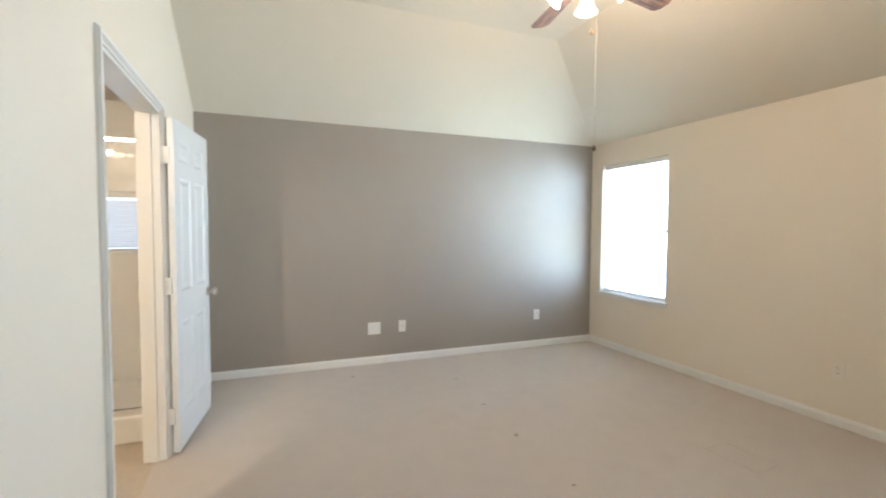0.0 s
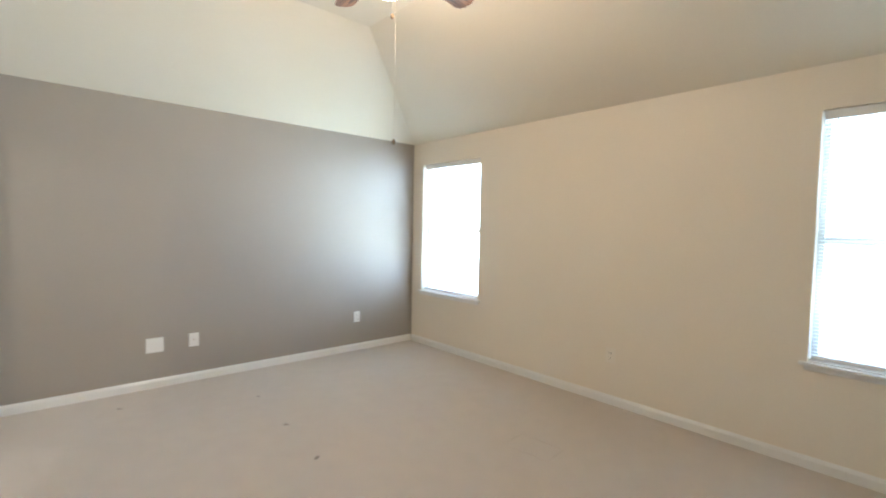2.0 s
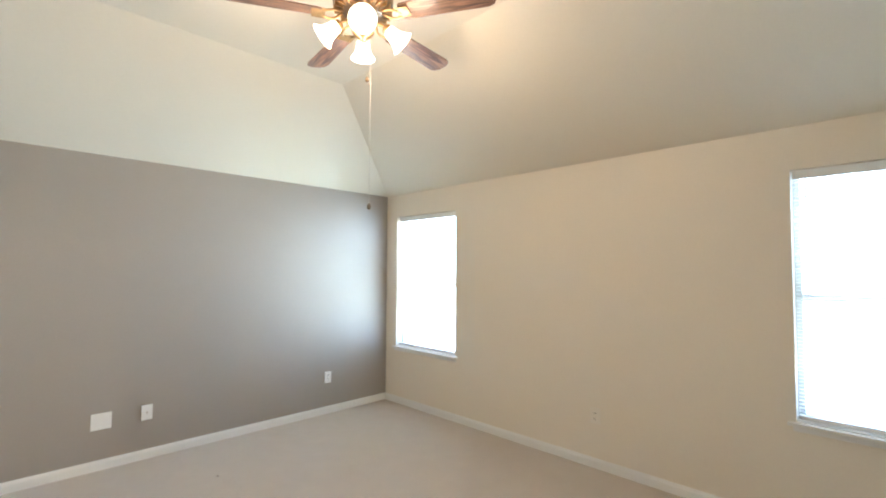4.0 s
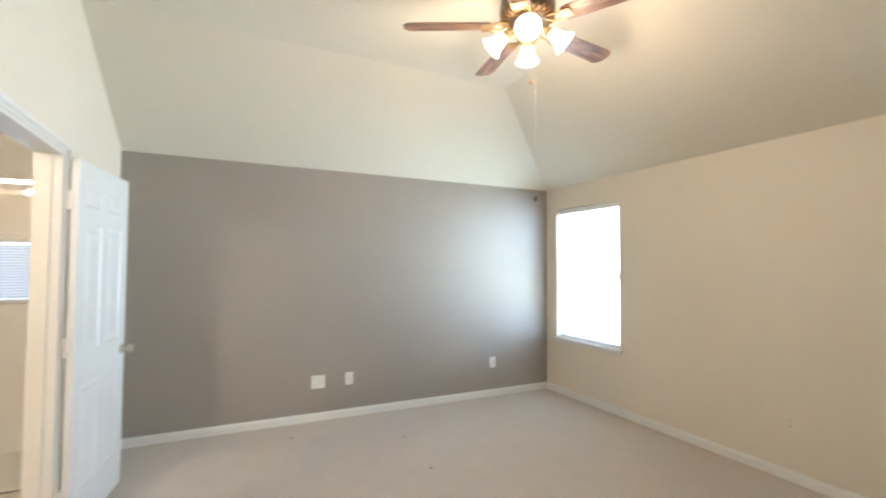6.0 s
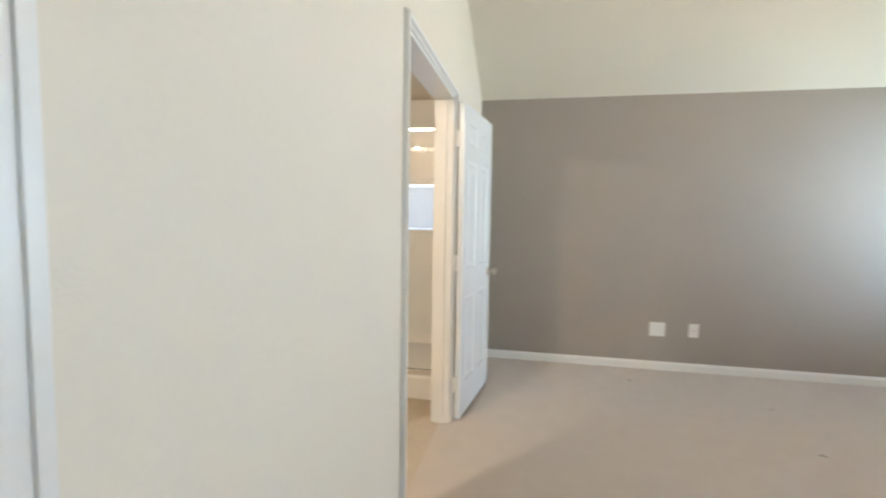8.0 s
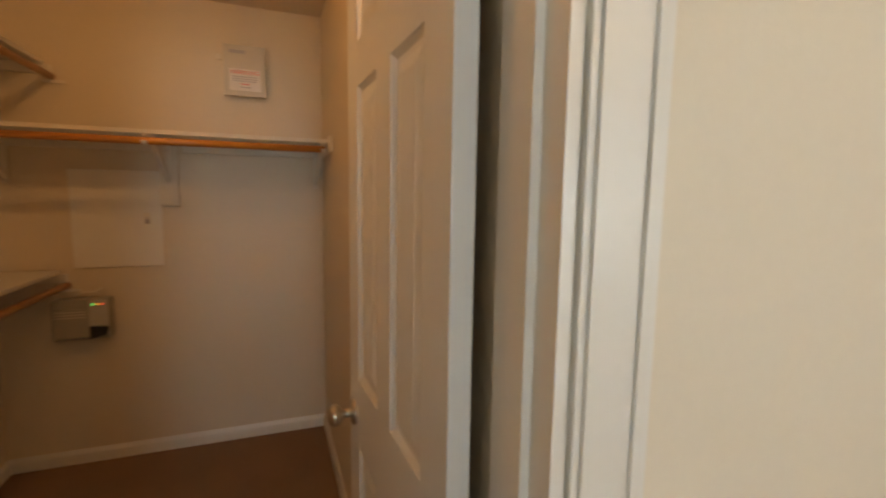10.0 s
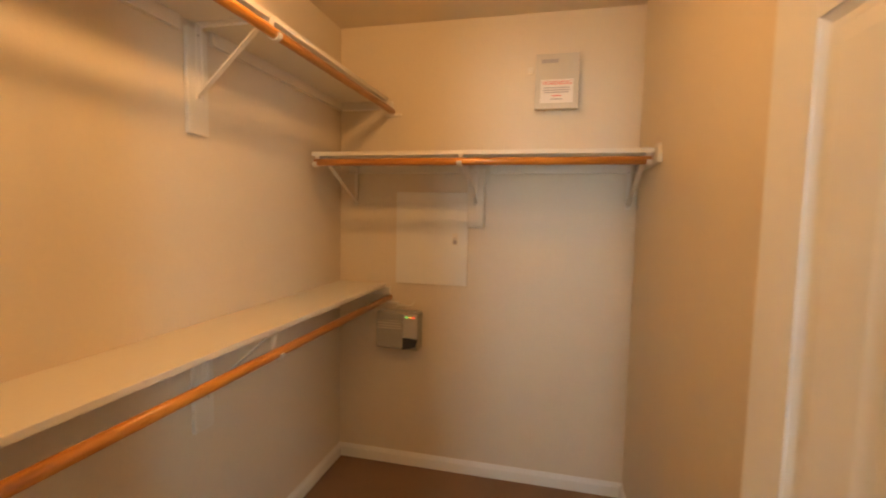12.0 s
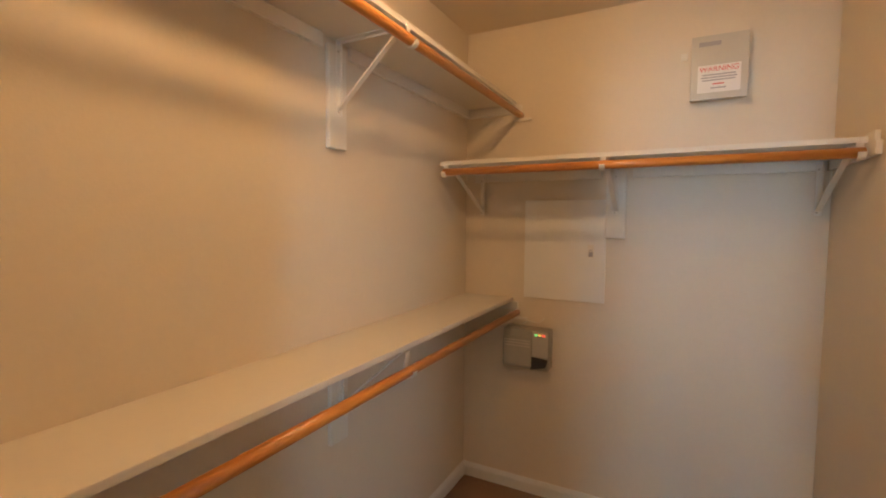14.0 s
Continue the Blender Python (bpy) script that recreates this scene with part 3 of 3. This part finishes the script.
# ---- closet ----
def hang_rod(a, b, label):
    length = (Vector(b) - Vector(a)).length
    bm = tube(bmesh.new(), (0, 0, 0), (length, 0, 0), 0.0165, 20)
    d = (Vector(b) - Vector(a)).normalized()
    return single("closet_rod", bm, ROD, label, "closet rod", group="closet rods", smooth=False, m=Matrix.Translation(a) @ pose(0, 0, 0, 0, 0, math.degrees(math.atan2(d.y, d.x))))


def smooth_sides(ob):
    ob.data.polygons.foreach_set("use_smooth", [len(p.vertices) == 4 for p in ob.data.polygons])


def bracket(m, depth, drop, cup, board=True):
    """A steel shelf bracket on a backing board: wall at y = 0, shelf above z = 0, reaching out to y = depth."""
    ob = thing("shelf_bracket", "white steel shelf bracket on a painted backing board", "bracket", m, "closet shelf brackets")
    if board:
        part("backing_board", boxes(((-0.045, 0.0005, -drop - 0.11), (0.045, 0.018, -0.0195)), bevel=0.006), SHELF, ob)
    part("upright", boxes(((-0.011, 0.018, -drop), (0.011, 0.021, -0.004)), ((-0.011, 0.021, -drop), (-0.008, 0.028, -0.004)), bevel=0.0006), STEEL, ob)
    part("arm", boxes(((-0.011, 0.018, -0.004), (0.011, depth - 0.01, -0.001)), ((-0.011, 0.018, -0.012), (-0.008, depth - 0.01, -0.004)), bevel=0.0006), STEEL, ob)
    a, b = Vector((0, 0.022, -drop + 0.02)), Vector((0, depth - 0.012, -0.008))
    d = b - a
    part("brace", boxes(((-0.010, -0.0025, 0), (0.010, 0.0025, d.length)), bevel=0.0006), STEEL, ob, m=Matrix.Translation(a) @ pose(0, 0, 0, -math.degrees(math.atan2(d.y, d.z)), 0, 0))
    hook = bmesh.new()
    pts = [Vector((0, cup[0] + 0.0195 * math.cos(radians(t)), cup[1] + 0.0195 * math.sin(radians(t)))) for t in range(-200, 20, 20)]
    pts = [Vector((0, cup[0] - 0.01, -0.003))] + pts
    for p, q in zip(pts, pts[1:]):
        e = q - p
        box_m = Matrix.Translation((p + q) / 2) @ e.to_track_quat("Z", "Y").to_matrix().to_4x4() @ Matrix.Diagonal((0.020, 0.004, e.length * 1.15, 1))
        bmesh.ops.create_cube(hook, size=1.0, matrix=box_m)
    part("rod_cup", hook, STEEL, ob)
    for z in (-0.04, -drop + 0.012):
        part("screw", tube(bmesh.new(), (0.004, 0.021, z), (0.004, 0.0235, z), 0.004, 10), NICKEL, ob)
    return ob


def closet_shelf(spans, label):
    ob = thing("closet_shelf", label, "shelf", None, "closet shelves")
    part("board", boxes(spans[0], bevel=0.002), SHELF, ob)
    for s in spans[1:]:
        part("cleat", boxes(s, bevel=0.002), SHELF, ob)
    return ob


EDGE, RY = -5.25, -5.225
for top, zr in ((1.038, 0.960), (2.055, 1.983)):
    closet_shelf([((CX0 + 0.002, CY0 + 0.001, top - 0.019), (CX1 - 0.004, EDGE, top)), ((CX0 + 0.019, CY0 + 0.0005, top - 0.064), (-1.40, CY0 + 0.018, top - 0.0195)),
                  ((-1.26, CY0 + 0.0005, top - 0.064), (CX1 - 0.03, CY0 + 0.018, top - 0.0195)), ((CX0 + 0.0005, CY0 + 0.0005, top - 0.064), (CX0 + 0.018, EDGE + 0.03, top - 0.0195))],
                 "long white painted closet shelf on wall cleats")
    smooth_sides(hang_rod((CX0 + 0.004, RY, zr), (CX1 - 0.01, RY, zr), "orange-stained wooden hanging rod under a closet shelf"))
    bracket(pose(-1.33, CY0, top - 0.019), 0.28, 0.25, (RY - CY0, zr - top + 0.019))
    for xx in (CX0 + 0.012,):
        single("rod_socket", boxes(((CX0 + 0.0185, RY - 0.03, zr - 0.032), (CX0 + 0.026, RY + 0.06, zr - 0.018)), bevel=0.002), STEEL, "white rod end support on closet wall", "rod support", group="rod supports")
# back shelf
BTOP, BEDGE, BR = 1.710, -1.985, -1.945
closet_shelf([((CX0 + 0.001, CY0 + 0.06, BTOP - 0.019), (BEDGE, CY1 - 0.002, BTOP)), ((CX0 + 0.0005, CY0 + 0.06, BTOP - 0.064), (CX0 + 0.018, -4.82, BTOP - 0.0195)),
              ((CX0 + 0.0005, -4.68, BTOP - 0.064), (CX0 + 0.018, CY1 - 0.02, BTOP - 0.0195)), ((CX0 + 0.019, CY1 - 0.018, BTOP - 0.064), (BEDGE + 0.07, CY1 - 0.0005, BTOP - 0.0195))], "short white painted closet shelf across the back wall")
smooth_sides(hang_rod((BR, -5.43, 1.656), (BR, -3.99, 1.656), "orange-stained wooden hanging rod across the closet back"))
for yy in (-4.75, -5.425, -4.0):
    bracket(pose(CX0, yy, BTOP - 0.019, 0, 0, -90), 0.40, 0.22, (BR - CX0, 1.656 - BTOP + 0.019), yy == -4.75)

single("shelf_end_block", boxes(((BEDGE - 0.03, CY1 - 0.016, BTOP - 0.05), (BEDGE + 0.05, CY1 - 0.0005, BTOP + 0.012)), bevel=0.003), SHELF, "small white block at the shelf end on the wall", "shelf support")

# wiring panel
wp = thing("wiring_panel", "white metal wiring cabinet cover on closet wall", "wiring panel", pose(CX0, -4.99, 1.296))
part("cover", boxes(((0.0005, -0.20, -0.25), (0.012, 0.20, 0.25)), bevel=0.002), PLASTIC, wp)
lt = part("latch", boxes(((0.012, 0.118, -0.03), (0.015, 0.146, 0.032)), bevel=0.001), IVORY, wp, "small slide latch")
part("slot", boxes(((0.015, 0.122, -0.026), (0.0155, 0.142, -0.002)), ((0.015, 0.124, 0.004), (0.0158, 0.140, 0.008))), GREYINK, lt)


def lettering(name, words, height, m, mat, parent):
    cu = bpy.data.curves.new(name, "FONT")
    cu.body, cu.size, cu.extrude, cu.align_x, cu.align_y = words, height, 0.0002, "CENTER", "CENTER"
    tmp = bpy.data.objects.new(name, cu)
    scene.collection.objects.link(tmp)
    bpy.context.view_layer.update()
    me = bpy.data.meshes.new_from_object(tmp.evaluated_get(bpy.context.evaluated_depsgraph_get()))
    bpy.data.objects.remove(tmp)
    me.materials.clear()
    me.materials.append(mat)
    ob = new(name, me)
    ob.parent, ob.matrix_basis = parent, m
    return ob


ab = thing("alarm_box", "grey metal alarm box with red and white warning sticker", "alarm box", pose(CX0, -4.36, 2.09))
part("case", boxes(((0.0005, -0.098, -0.122), (0.062, 0.098, 0.122)), bevel=0.004), BOXM, ab)
part("lid", boxes(((0.0625, -0.102, -0.126), (0.068, 0.102, 0.126)), ((0.050, -0.102, -0.136), (0.074, 0.102, -0.126)), bevel=0.002), BOXM, ab)
part("badge", boxes(((0.068, -0.075, 0.082), (0.0695, 0.005, 0.100)), bevel=0.0006), GREYINK, ab)
st = part("sticker", boxes(((0.068, -0.076, -0.108), (0.0688, 0.078, 0.004))), PAPER, ab, "white warning sticker with red print")
lettering("warning_print", "WARNING", 0.029, pose(0.0692, 0, -0.014, 90, 0, 90), REDINK, st)
for z, w, mt in ((-0.036, 0.06, GREYINK), (-0.047, 0.064, GREYINK), (-0.058, 0.058, GREYINK), (-0.074, 0.02, REDINK), (-0.09, 0.027, GREYINK)):
    part("print_line", boxes(((0.0688, -w, z - 0.0025), (0.0692, w, z + 0.0025))), mt, st)
single("alarm_tamper", boxes(((CX0 + 0.0005, -4.502, 2.145), (CX0 + 0.012, -4.475, 2.175)), bevel=0.002), IVORY, "small cream surface connector beside alarm box", "connector")

ups = thing("network_box", "grey plastic network terminal with lit status lights", "network box", pose(CX0, -5.148, 0.79))
part("case", boxes(((0.0005, -0.125, -0.10), (0.085, 0.115, 0.105)), bevel=0.010), BOXD, ups)
part("front_cover", boxes(((0.0855, -0.122, -0.085), (0.094, 0.03, 0.06)), bevel=0.004), BOXD, ups)
part("hood", boxes(((0.0855, 0.032, -0.03), (0.094, 0.112, 0.10)), bevel=0.004), BOXM, ups)
part("vent", boxes(*[((0.094, -0.115, 0.015 + 0.014 * k), (0.0955, 0.02, 0.021 + 0.014 * k)) for k in range(3)]), BOXM, ups)
part("connector_bay", prism(bmesh.new(), [(0.0855, 0.025, -0.098), (0.0855, 0.10, -0.08), (0.0855, 0.112, -0.04), (0.0855, 0.03, -0.032)], (0.006, 0, 0)), BLACKP, ups, "dark connector opening")
for k, mt in enumerate((GREEN_LED, AMBER_LED, RED_LED)):
    part("status_light", boxes(((0.094, 0.045 + 0.02 * k, 0.078), (0.0956, 0.056 + 0.02 * k, 0.086))), mt, ups, "small lit status light")
cab = bmesh.new()
pts = [Vector((CX0 + 0.02, -5.20, 0.90)), Vector((CX0 + 0.03, -5.16, 0.925)), Vector((CX0 + 0.03, -5.10, 0.922)), Vector((CX0 + 0.02, -5.075, 0.945))]
sweep(cab, pts, 0.004, 8)
single("cable", cab, IVORY, "short cream cable above the network box", "cable")

# closet ceiling lamp, out of view overhead
cl = thing("closet_lamp", "round white closet ceiling lamp, lit", "ceiling lamp", pose(-0.95, -4.85, CZ))
part("base", lathe(bmesh.new(), [(0.0, -0.001), (0.09, -0.001), (0.09, -0.02), (0.04, -0.03), (0.0, -0.03)]), PLASTIC, cl, smooth=True)
bb = bmesh.new()
bmesh.ops.create_uvsphere(bb, u_segments=16, v_segments=10, radius=0.035, matrix=pose(0, 0, -0.066))
part("bulb", bb, BULB, cl, "lit warm bulb", True)
point_lamp("closet_glow", (-0.95, -4.85, CZ - 0.15), 16.5, WARM, 0.05)
